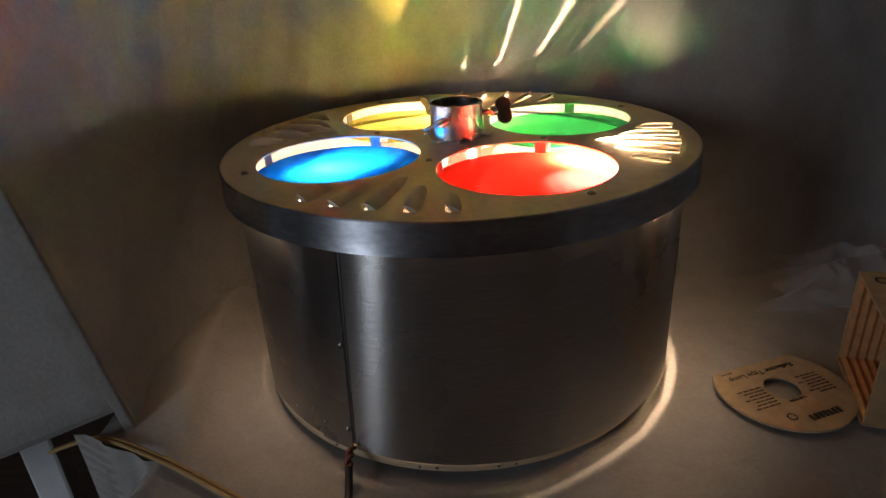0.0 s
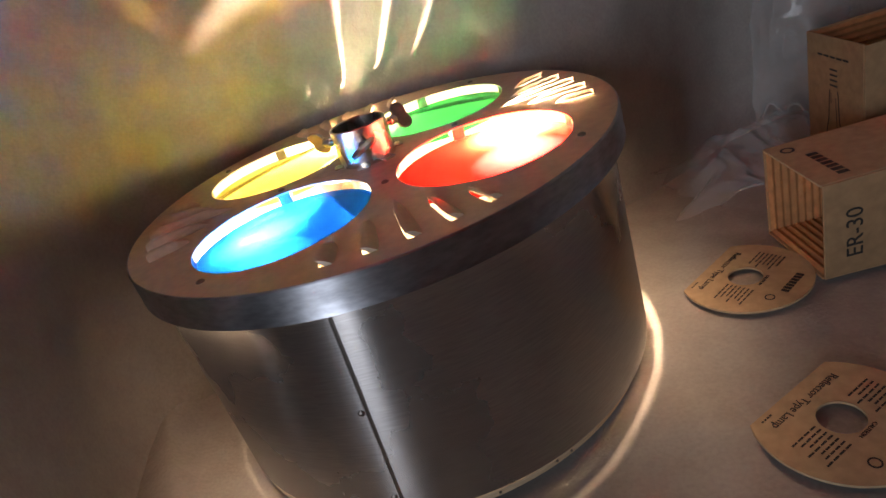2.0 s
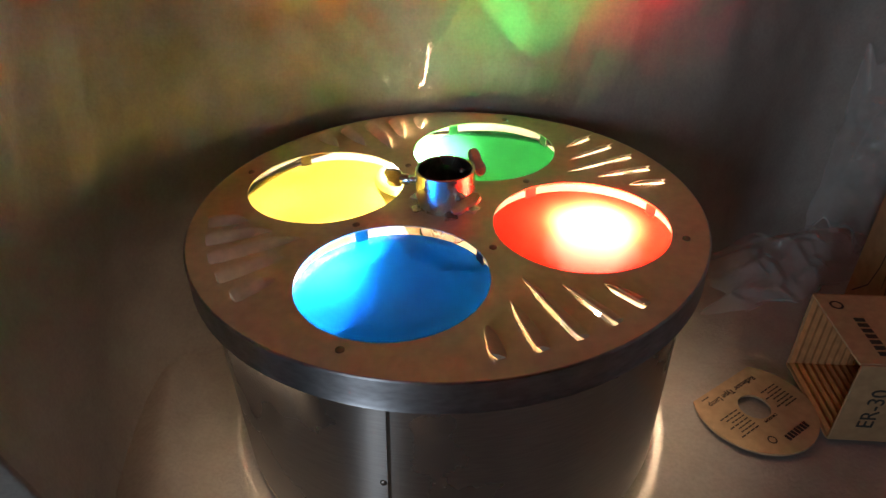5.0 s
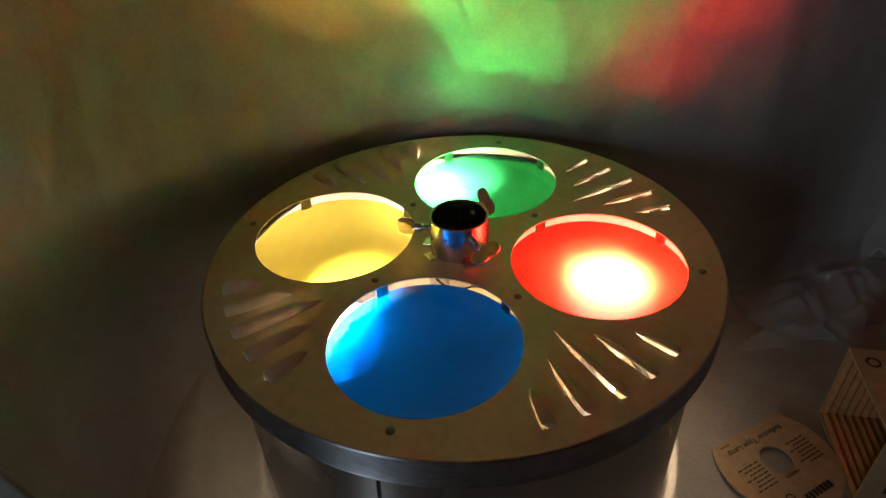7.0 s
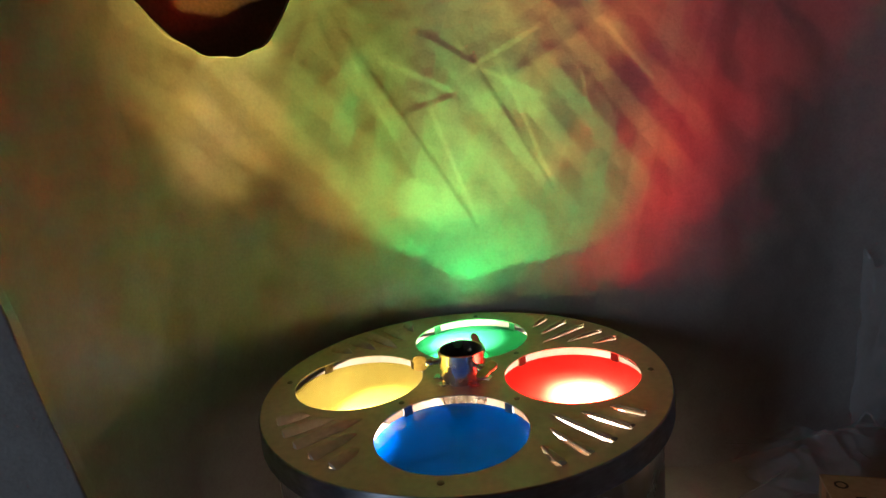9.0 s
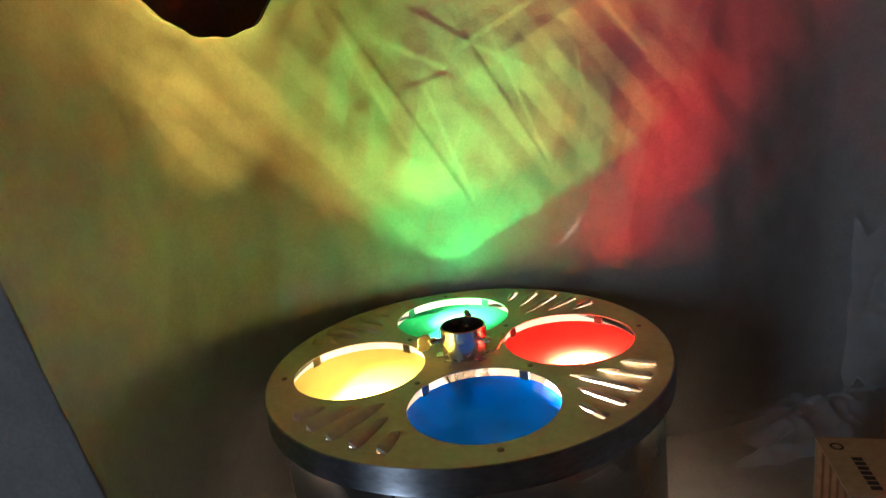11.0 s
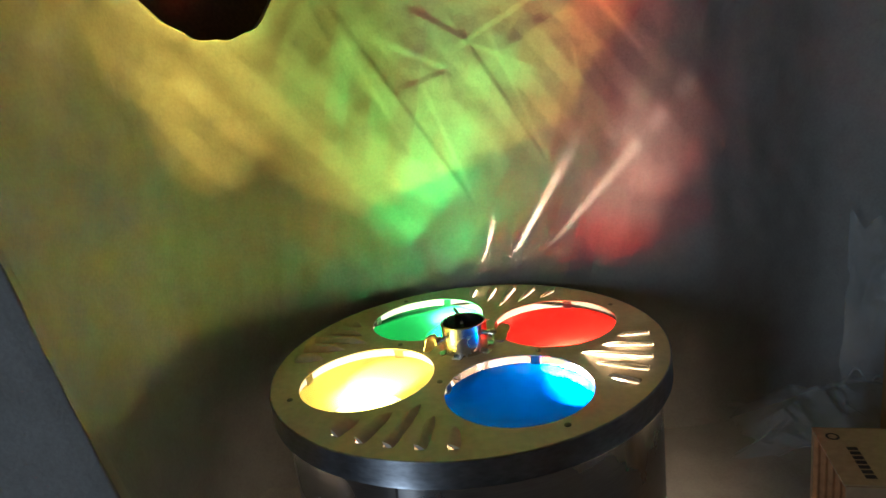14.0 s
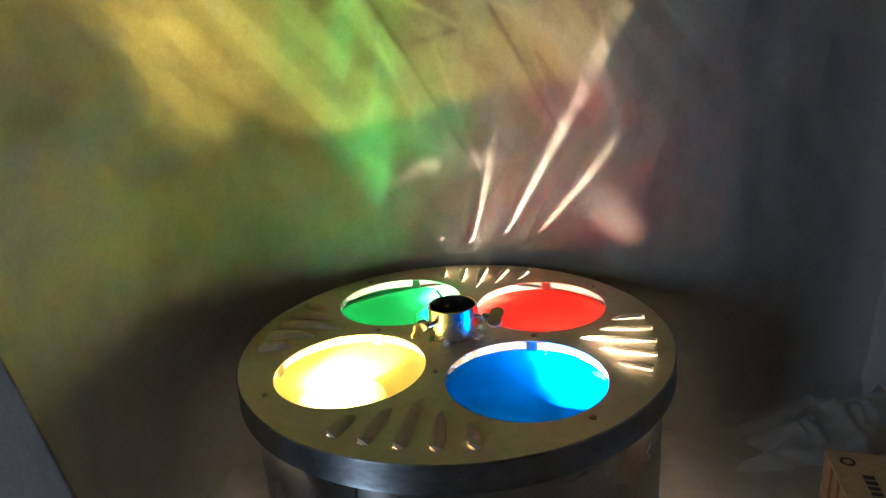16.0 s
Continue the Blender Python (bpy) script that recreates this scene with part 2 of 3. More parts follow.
def tube(name, pts, radius, seg=8):
    pts = [Vector(p) for p in pts]
    verts, faces = [], []
    up = Vector((0.13, 0.21, 0.97))
    for i, p in enumerate(pts):
        d = (pts[min(i + 1, len(pts) - 1)] - pts[max(i - 1, 0)]).normalized()
        x = d.cross(up)
        x = x.normalized() if x.length > 1e-4 else Vector((1, 0, 0))
        y = d.cross(x)
        r = radius(i / (len(pts) - 1)) if callable(radius) else radius
        verts += [p + (x * math.cos(2 * math.pi * s / seg) + y * math.sin(2 * math.pi * s / seg)) * r for s in range(seg)]
    for i in range(len(pts) - 1):
        for s in range(seg):
            faces.append((i * seg + s, i * seg + (s + 1) % seg, (i + 1) * seg + (s + 1) % seg, (i + 1) * seg + s))
    faces += [tuple(range(seg))[::-1], tuple((len(pts) - 1) * seg + s for s in range(seg))]
    return mesh_of(name, verts, faces, True)


def spline(ctrl, n):
    """Smooth curve through control points, n samples a span."""
    c = [Vector(p) for p in ctrl]
    out = []
    for i in range(len(c) - 1):
        p0, p1, p2, p3 = c[max(i - 1, 0)], c[i], c[i + 1], c[min(i + 2, len(c) - 1)]
        for k in range(n):
            t = k / n
            out.append(0.5 * (2 * p1 + (p2 - p0) * t + (2 * p0 - 5 * p1 + 4 * p2 - p3) * t * t + (3 * p1 - p0 - 3 * p2 + p3) * t ** 3))
    return out + [c[-1]]


def box_bm(x0, y0, z0, x1, y1, z1, bevel=0.0):
    bm = bmesh.new()
    bmesh.ops.create_cube(bm, size=1)
    bmesh.ops.scale(bm, vec=(x1 - x0, y1 - y0, z1 - z0), verts=bm.verts)
    bmesh.ops.translate(bm, vec=((x0 + x1) / 2, (y0 + y1) / 2, (z0 + z1) / 2), verts=bm.verts)
    if bevel:
        bmesh.ops.bevel(bm, geom=bm.edges[:], offset=bevel, segments=2, affect="EDGES", profile=0.5)
    return bm


def plate_with_holes(name, outer, holes, z_top, thick):
    """A flat plate with an outline and holes, given as loops of (x, y)."""
    bm = bmesh.new()
    edges = []
    for loop in [outer] + holes:
        vs = [bm.verts.new((x, y, z_top)) for x, y in loop]
        edges += [bm.edges.new((vs[i], vs[(i + 1) % len(vs)])) for i in range(len(vs))]
    bmesh.ops.triangle_fill(bm, use_beauty=True, use_dissolve=False, edges=edges)
    r = bmesh.ops.extrude_face_region(bm, geom=bm.faces[:])
    bmesh.ops.translate(bm, vec=(0, 0, -thick), verts=[v for v in r["geom"] if isinstance(v, bmesh.types.BMVert)])
    return from_bm(name, bm)


def ring(cx, cy, r, n):
    return [(cx + r * math.cos(2 * math.pi * i / n), cy + r * math.sin(2 * math.pi * i / n)) for i in range(n)]


def lettering(name, words, size, material, parent, m, depth=0.0002):
    """Words in the built-in font, as a flat mesh."""
    cu = bpy.data.curves.new(name, "FONT")
    cu.body, cu.size, cu.extrude, cu.align_x, cu.align_y = words, size, depth, "CENTER", "CENTER"
    tmp = bpy.data.objects.new(name, cu)
    scene.collection.objects.link(tmp)
    me = bpy.data.meshes.new_from_object(tmp.evaluated_get(bpy.context.evaluated_depsgraph_get()))
    bpy.data.objects.remove(tmp)
    me.materials.clear()
    return part(name, me, material, parent, "", m)


def strip_bm(bars, z=0.0, thick=0.0003):
    """Flat bars (x0, y0, x1, y1) as thin solid pieces."""
    bm = bmesh.new()
    for x0, y0, x1, y1 in bars:
        b = box_bm(x0, y0, z, x1, y1, z + thick)
        tmp = bpy.data.meshes.new("t")
        b.to_mesh(tmp)
        b.free()
        bm.from_mesh(tmp)
        bpy.data.meshes.remove(tmp)
    return bm


# ---------------------------------------------------------------- room shell
def wall(name, x0, y0, z0, x1, y1, z1, material=ROOM):
    return tagged(part(name, box_bm(x0, y0, z0, x1, y1, z1), material), kind="structure")


Z0 = -0.74
wall("floor", -2.6, -2.8, Z0 - 0.1, 2.6, 0.85, Z0, FLOOR)
wall("ceiling", -2.6, -2.8, 1.75, 2.6, 0.85, 1.85, ROOM)
wall("wall_north", -2.6, 0.75, Z0, 2.6, 0.85, 1.75)
wall("wall_south", -2.6, -2.9, Z0, 2.6, -2.8, 1.75)
wall("wall_east", 2.6, -2.9, Z0, 2.7, 0.85, 1.75)
wall("wall_west", -2.7, -2.9, Z0, -2.6, 0.85, 1.75)

# ---------------------------------------------------------------- cloths
# plan of the hanging sheet: it comes from the side, folds at a sharp edge, runs back, behind the drum and round again
PLAN = [(-1.15, -0.36, 0), (-0.75, -0.30, 0), (-0.46, -0.22, 0), (-0.34, -0.182, 0), (-0.312, -0.172, 0), (-0.303, -0.166, 0),
        (-0.308, -0.155, 0), (-0.322, -0.11, 0), (-0.335, -0.03, 0), (-0.325, 0.05, 0), (-0.27, 0.125, 0), (-0.17, 0.195, 0),
        (-0.05, 0.234, 0), (0.06, 0.236, 0), (0.15, 0.215, 0), (0.24, 0.180, 0), (0.34, 0.172, 0), (0.44, 0.20, 0), (0.56, 0.235, 0), (0.65, 0.20, 0),
        (0.70, 0.10, 0), (0.74, -0.1, 0), (0.80, -0.40, 0), (0.9, -0.9, 0)]
# creases on the sheet behind the drum: x, z at both ends, and height in mm
CREASES = [(-0.10, 0.605, 0.038, 0.347, 7), (-0.016, 0.522, 0.038, 0.347, -6), (-0.035, 0.534, 0.02, 0.548, 5),
           (-0.055, 0.592, 0.02, 0.548, -5), (0.048, 0.588, 0.144, 0.402, 7), (0.086, 0.572, 0.146, 0.400, -6),
           (-0.014, 0.633, 0.048, 0.588, 6), (0.134, 0.63, 0.048, 0.588, 5), (-0.31, 0.522, -0.213, 0.518, 3),
           (-0.373, 0.66, -0.303, 0.522, 4), (-0.147, 0.65, -0.112, 0.533, 5), (-0.129, 0.64, -0.051, 0.446, -6),
           (0.154, 0.529, 0.048, 0.588, 4), (0.223, 0.61, 0.274, 0.542, -6), (0.208, 0.439, 0.19, 0.56, 5),
           (-0.303, 0.522, -0.20, 0.43, 3), (0.208, 0.439, 0.30, 0.50, 4), (-0.40, 0.50, -0.33, 0.33, 5)]


def fold_height(x, z):
    """Height of all creases at arrays of points: steep on one side, a long facet on the other."""
    h = np.zeros_like(x)
    for xa, za, xb, zb, mm in CREASES:
        dx, dz = xb - xa, zb - za
        length = math.hypot(dx, dz)
        u = ((x - xa) * dx + (z - za) * dz) / (length * length)
        s = ((x - xa) * dz - (z - za) * dx) / length
        fade = np.clip(np.minimum((u + 0.3) / 0.4, (1.06 - u) / 0.10), 0, 1)
        side = np.where(s > 0, np.clip(1 - s / 0.05, 0, 1) ** 1.3, np.clip(1 + s / 0.0045, 0, 1))
        h += mm * 0.00034 * fade * side
    return h


# old fold lines of the sheet: direction in degrees, spacing in metres, height in mm
FOLD_SETS = ((62, 0.173, 5.2), (118, 0.231, 5.0), (33, 0.142, 3.6), (96, 0.117, 3.2), (150, 0.095, 2.4), (74, 0.061, 2.4), (128, 0.053, 2.0))


def crumple(s, z):
    """Flat facets between sharp lines, as in a sheet that was folded small; each set of lines comes and goes."""
    h = 0.0
    for k, (deg, gap, mm) in enumerate(FOLD_SETS):
        a = radians(deg)
        t = (-s * math.sin(a) + z * math.cos(a)) / gap + 0.55 * noise.noise(Vector((s * 2.6, z * 2.6, 3.7 * k))) + 0.37 * k
        amount = min(1.0, max(0.0, 0.45 + 1.6 * noise.noise(Vector((s * 5.0, z * 5.0, 11.3 + 5.1 * k)))))
        h += mm * 0.0022 * amount * 2 * abs(t % 1.0 - 0.5)
    return h - 0.016 + 0.0007 * noise.noise(Vector((s * 60, z * 60, 1.0)))


def hanging_sheet():
    curve = spline(PLAN, 44)
    zs = [-0.03, -0.012, 0.0, 0.012, 0.028, 0.045, 0.065] + [0.085 + 0.0034 * i for i in range(251)] + [0.96, 1.0, 1.05, 1.1, 1.2]
    n, k = len(curve), len(zs)
    grid_x = np.array([[p.x] * k for p in curve])
    grid_z = np.array([zs] * n)
    folds = fold_height(grid_x, grid_z)
    verts, faces, run = [], [], 0.0
    for i, p in enumerate(curve):
        if i:
            run += (p - curve[i - 1]).length
        d = curve[min(i + 1, n - 1)] - curve[max(i - 1, 0)]
        d.normalize()
        nrm = Vector((d.y, -d.x, 0))       # towards the drum
        inside = min(1.0, max(0.0, (p.y + 0.17) / 0.15)) if p.x < 0 else 1.0
        front = min(1.0, max(0.0, (0.0 - p.y) / 0.14)) if p.x < 0 else 0.0
        for j, z in enumerate(zs):
            slow = noise.fractal(Vector((p.x * 5, p.y * 5, z * 2.0)), 1.0, 2.0, 3) * 0.009
            h = slow + crumple(run, z) * (1 - 0.65 * min(1.0, max(0.0, (p.x - 0.2) / 0.12))) - 0.004
            h *= min(1.0, max(0.1, (z - 0.16) * 7)) * (0.25 + 0.75 * inside)
            if p.y > 0.02 and abs(p.x) < 0.5:
                h += folds[i, j]
            near = min(1.0, max(0.0, (0.42 - abs(p.x)) / 0.12)) * min(1.0, max(0.0, (p.y - 0.06) / 0.06))
            clear = min(h, 0.004 + max(0.0, z - 0.235) * 0.4) - 0.03 * max(0.0, z - 0.30)       # keeps off the lid
            h += (clear - h) * near
            foot = 0.012 * max(0.0, 1 - z / 0.07) ** 2 * inside
            v = p + nrm * (h + foot)
            drop = -0.25 * max(0.0, -0.31 - p.x) * front if z < 0.03 else 0.0
            low = z + drop
            if -0.34 < p.x < -0.17 and p.y > 0.02:                                   # the top edge is cut lower here, for the dim brown patch
                away = p.x + 0.252
                low = min(low, 0.62 + 9.0 * away ** 2 + 700 * away ** 4 + 0.008 * noise.noise(Vector((p.x * 40, 2.0, 0))))
            if p.y < -0.165 and p.x < -0.312:      # the hem of the front part hangs clear of the table
                low = max(low, 0.024 + 0.30 * (p.x + 0.33) + 0.12 * z)
            verts.append((v.x - 0.085 * z * front, v.y - 0.11 * z * front, low))
    for i in range(n - 1):
        for j in range(k - 1):
            a = i * k + j
            faces.append((a, a + k, a + k + 1, a + 1))
    ob = part("backdrop", mesh_of("backdrop", verts, faces, True), SHEET)
    return tagged(ob, "crumpled white non-woven sheet hung round the drum", "backdrop", kind="structure")


def brown_backing():
    """Brown layer added a hand behind the sheet, for the dim patch where its top edge is lowered."""
    verts, faces = [], []
    pts = spline([(-0.40, 0.03, 0), (-0.365, 0.10, 0), (-0.30, 0.17, 0), (-0.20, 0.237, 0), (-0.10, 0.28, 0)], 12)
    for p in pts:
        for j in range(31):
            z = 0.45 + 0.65 * j / 30
            w = 0.006 * noise.noise(Vector((p.x * 16 + z * 4, z * 3, 4))) + 0.004 * noise.noise(Vector((p.x * 60, z * 14, 1)))
            verts.append((p.x - w, p.y + w, z))
    for i in range(len(pts) - 1):
        faces += [(i * 31 + j, (i + 1) * 31 + j, (i + 1) * 31 + j + 1, i * 31 + j + 1) for j in range(30)]
    ob = part("back_layer", mesh_of("back_layer", verts, faces, True), BROWN)
    tagged(ob, "dark brown layer added behind the white sheet", "cloth", kind="structure")


def table_cloth():
    nx, ny = 280, 260
    x0, x1, y0, y1 = -0.40, 1.0, -0.95, 0.36
    verts, faces = [], []
    for j in range(ny + 1):
        for i in range(nx + 1):
            x, y = x0 + (x1 - x0) * i / nx, y0 + (y1 - y0) * j / ny
            z = -0.0035 + 0.0022 * noise.noise(Vector((x * 9, y * 9, 0)))
            z += 0.003 * abs(noise.noise(Vector((x * 14 + y * 6, y * 11, 3)))) - 0.002
            clear = min(1.0, max(0.0, (math.hypot(x, y) - 0.24) / 0.1))
            flat = min(1.0, max(0.0, (abs(x - 0.35) - 0.16) / 0.08)) if y > -0.36 else 1.0
            rise = 0.014 * max(0.0, noise.noise(Vector((x * 5.5 + 2, y * 5.5 + 7, 1)))) * clear * flat
            d = noise.voronoi(Vector((x * 6.5 + 0.2 * rise, y * 5.0 + x * 2, 2.0)))[0]
            rise += 0.020 * max(0.0, 0.22 - (d[1] - d[0])) * clear * flat       # sharp old folds
            r, az = math.hypot(x, y), math.degrees(math.atan2(y, x)) % 360          # a fold lies round the drum on one side
            crest = r - 0.297 - 0.012 * math.sin(az * 0.09)
            along = min(1.0, max(0.0, (az - 140) / 25)) * min(1.0, max(0.0, (222 - az) / 25))
            rise += 0.024 * along * (math.exp(crest / 0.012) if crest < 0 else math.exp(-(crest / 0.05) ** 2))
            z = min(z, -0.001) + rise
            edge = -0.262 + 0.01 * noise.noise(Vector((y * 20, 0, 5))) if y < -0.19 else -9
            if x < edge:                 # hangs over the edge of the table in pleats
                d = edge - x
                pleat = 0.012 * math.sin(y * 150 + 2 * math.sin(y * 31)) * min(1, d / 0.05)
                z, x = -d * 1.9, edge - 0.015 * min(1, d / 0.02) + pleat - d * 0.75
            verts.append((x, y, z))
    for j in range(ny):
        for i in range(nx):
            a = j * (nx + 1) + i
            quad = (a, a + 1, a + nx + 2, a + nx + 1)
            deep = [verts[q][2] for q in quad]
            if max(deep) - min(deep) > 0.06 or (verts[a][0] < -0.34 and verts[a][2] > -0.01):
                continue
            faces.append(quad)
    ob = part("tablecloth", mesh_of("tablecloth", verts, faces, True), SHEET)
    return tagged(ob, "white non-woven sheet spread over the table top", "tablecloth", kind="structure")


def hanging_hem(cloth):
    """Gathered end of the cloth that hangs over the edge of the table, ribbed along its border."""
    nx, nz = 40, 150
    verts, faces = [], []
    for i in range(nx + 1):
        u = i / nx
        x = -0.342 + 0.076 * u
        top = 0.018 - 0.03 * u
        for j in range(nz + 1):
            z = top - 0.36 * j / nz
            rib = max(0.0, 1 - abs(u - 0.19) / 0.17)
            y = -0.197 - 0.0032 * math.sin((z + 0.35 * x) * 2 * math.pi / 0.0125) * min(1.0, rib * 2.2)
            y -= 0.006 * math.sin(u * 17) * max(0.0, u - 0.35) + 0.004 * noise.noise(Vector((x * 40, z * 9, 2)))
            verts.append((x + 0.05 * (z - 0.018) * (1 - u) * -0.3, y, z))
    for i in range(nx):
        for j in range(nz):
            a = i * (nz + 1) + j
            faces.append((a, a + 1, a + nz + 2, a + nz + 1))
    part("gathered_hem", mesh_of("gathered_hem", verts, faces, True), SHEET, cloth, "gathered end of the sheet hanging over the edge")


def table():
    top = tagged(new("work_table"), "wooden work table under the white sheet", "table")
    part("tabletop", box_bm(-0.24, -0.93, -0.045, 0.98, 0.34, -0.012, 0.004), TABLE, top)
    for x in (-0.20, 0.92):
        for y in (-0.88, 0.29):
            part("leg", box_bm(x - 0.025, y - 0.025, Z0, x + 0.025, y + 0.025, -0.045, 0.003), TABLE, top)


hanging_sheet()
brown_backing()
hanging_hem(table_cloth())
table()


# ---------------------------------------------------------------- the rotating drum
def louver_outline(r0, r1, w, n=14):
    """Half widths along a louver, thin at the inner end and blunt at the outer one."""
    out = []
    for i in range(n + 1):
        u = i / n
        u = u if i < n - 1 else (0.985 if i == n - 1 else 1.0)
        e = min(1.0, (u / 0.30) ** 0.7) if u > 0 else 0.0
        if u > 0.965:
            e *= math.sqrt(max(0.0, 1 - ((u - 0.965) / 0.035) ** 2))
        out.append((r0 + (r1 - r0) * u, w * (0.40 + 0.60 * u ** 0.6) * e, e))
    return out


SLOTS = [(45 + k * 8.25, r0) for k, r0 in ((-2, 0.174), (-1, 0.153), (0, 0.132), (1, 0.153), (2, 0.172))]
W_SLOT, H_SLOT, R_OUT = 0.0118, 0.0058, 0.2080


def lid_plate():
    holes = [ring(C_HOLE * math.cos(a), C_HOLE * math.sin(a), R_HOLE, 72) for a in (0, math.pi / 2, math.pi, 1.5 * math.pi)]
    holes.append(ring(0, 0, 0.024, 36))
    for quarter in range(4):
        for deg, r0 in SLOTS:
            a = radians(deg + 90 * quarter)
            prof = louver_outline(r0, R_OUT, W_SLOT)
            pts = [(r, -w * 0.5) for r, w, e in prof] + [(r, -w * 0.02) for r, w, e in prof[-2:0:-1]]
            holes.append([(x * math.cos(a) - y * math.sin(a), x * math.sin(a) + y * math.cos(a)) for x, y in pts])
    return plate_with_holes("lid", ring(0, 0, R_LID - 0.0012, 160), holes, 0.0, 0.0012)


def louver_hood(r0):
    prof = louver_outline(r0, R_OUT, W_SLOT)
    verts, faces, k = [], [], 7
    for r, w, e in prof:
        for v in range(k):
            s = v / (k - 1)
            verts.append((r, w * (0.56 - 1.06 * s), 0.0003 + H_SLOT * e * math.sin(s * math.pi / 2) ** 0.9))
    for i in range(len(prof) - 1):
        for v in range(k - 1):
            a = i * k + v
            faces.append((a, a + 1, a + k + 1, a + k))
    bm = bmesh.new()
    tmp = mesh_of("t", verts, faces)
    bm.from_mesh(tmp)
    bpy.data.meshes.remove(tmp)
    bmesh.ops.remove_doubles(bm, verts=bm.verts, dist=0.00005)
    bmesh.ops.solidify(bm, geom=bm.faces[:], thickness=0.0007)
    return from_bm("louver", bm)


def wing_screw(lid, angle, tilt):
    """Screw with a flat two-eared head, threaded through the collar."""
    m = pose(0, 0, 0.021, 0, 0, angle)
    part("wing_screw_stem", tube("wing_screw_stem", [(0.022, 0, 0), (0.038, 0, 0)], 0.0028, 10), STEEL, lid, "", m)
    part("wing_screw_hub", lathe("wing_screw_hub", [(0, 0), (0.0048, 0), (0.0048, 0.006), (0.0036, 0.008), (0, 0.008)], 14),
         STEEL, lid, "", m @ pose(0.033, 0, 0, 0, 90, 0))
    bm = bmesh.new()
    outline = []
    for i in range(28):
        a = 2 * math.pi * i / 28
        c = math.cos(a)
        outline.append(bm.verts.new((0.0115 * math.sin(a) * (0.55 + 0.45 * abs(c)) , 0.0135 * c, 0)))
    bm.faces.new(outline)
    r = bmesh.ops.extrude_face_region(bm, geom=bm.faces[:])
    bmesh.ops.translate(bm, vec=(0, 0, 0.0026), verts=[v for v in r["geom"] if isinstance(v, bmesh.types.BMVert)])
    bmesh.ops.bevel(bm, geom=[e for e in bm.edges if e.is_manifold], offset=0.0005, segments=1, affect="EDGES")
    part("wing_screw_head", bm, WING, lid, "flat slotted wing head", m @ pose(0.047, 0, 0, tilt, 0, 0))


def screw_head(parent, m, r=0.0032):
    me = lathe("screw_head", [(0, 0.0016), (r * 0.55, 0.0014), (r, 0.0004), (r, -0.0004)], 14)
    return part("screw", me, SCREW, parent, "", m)


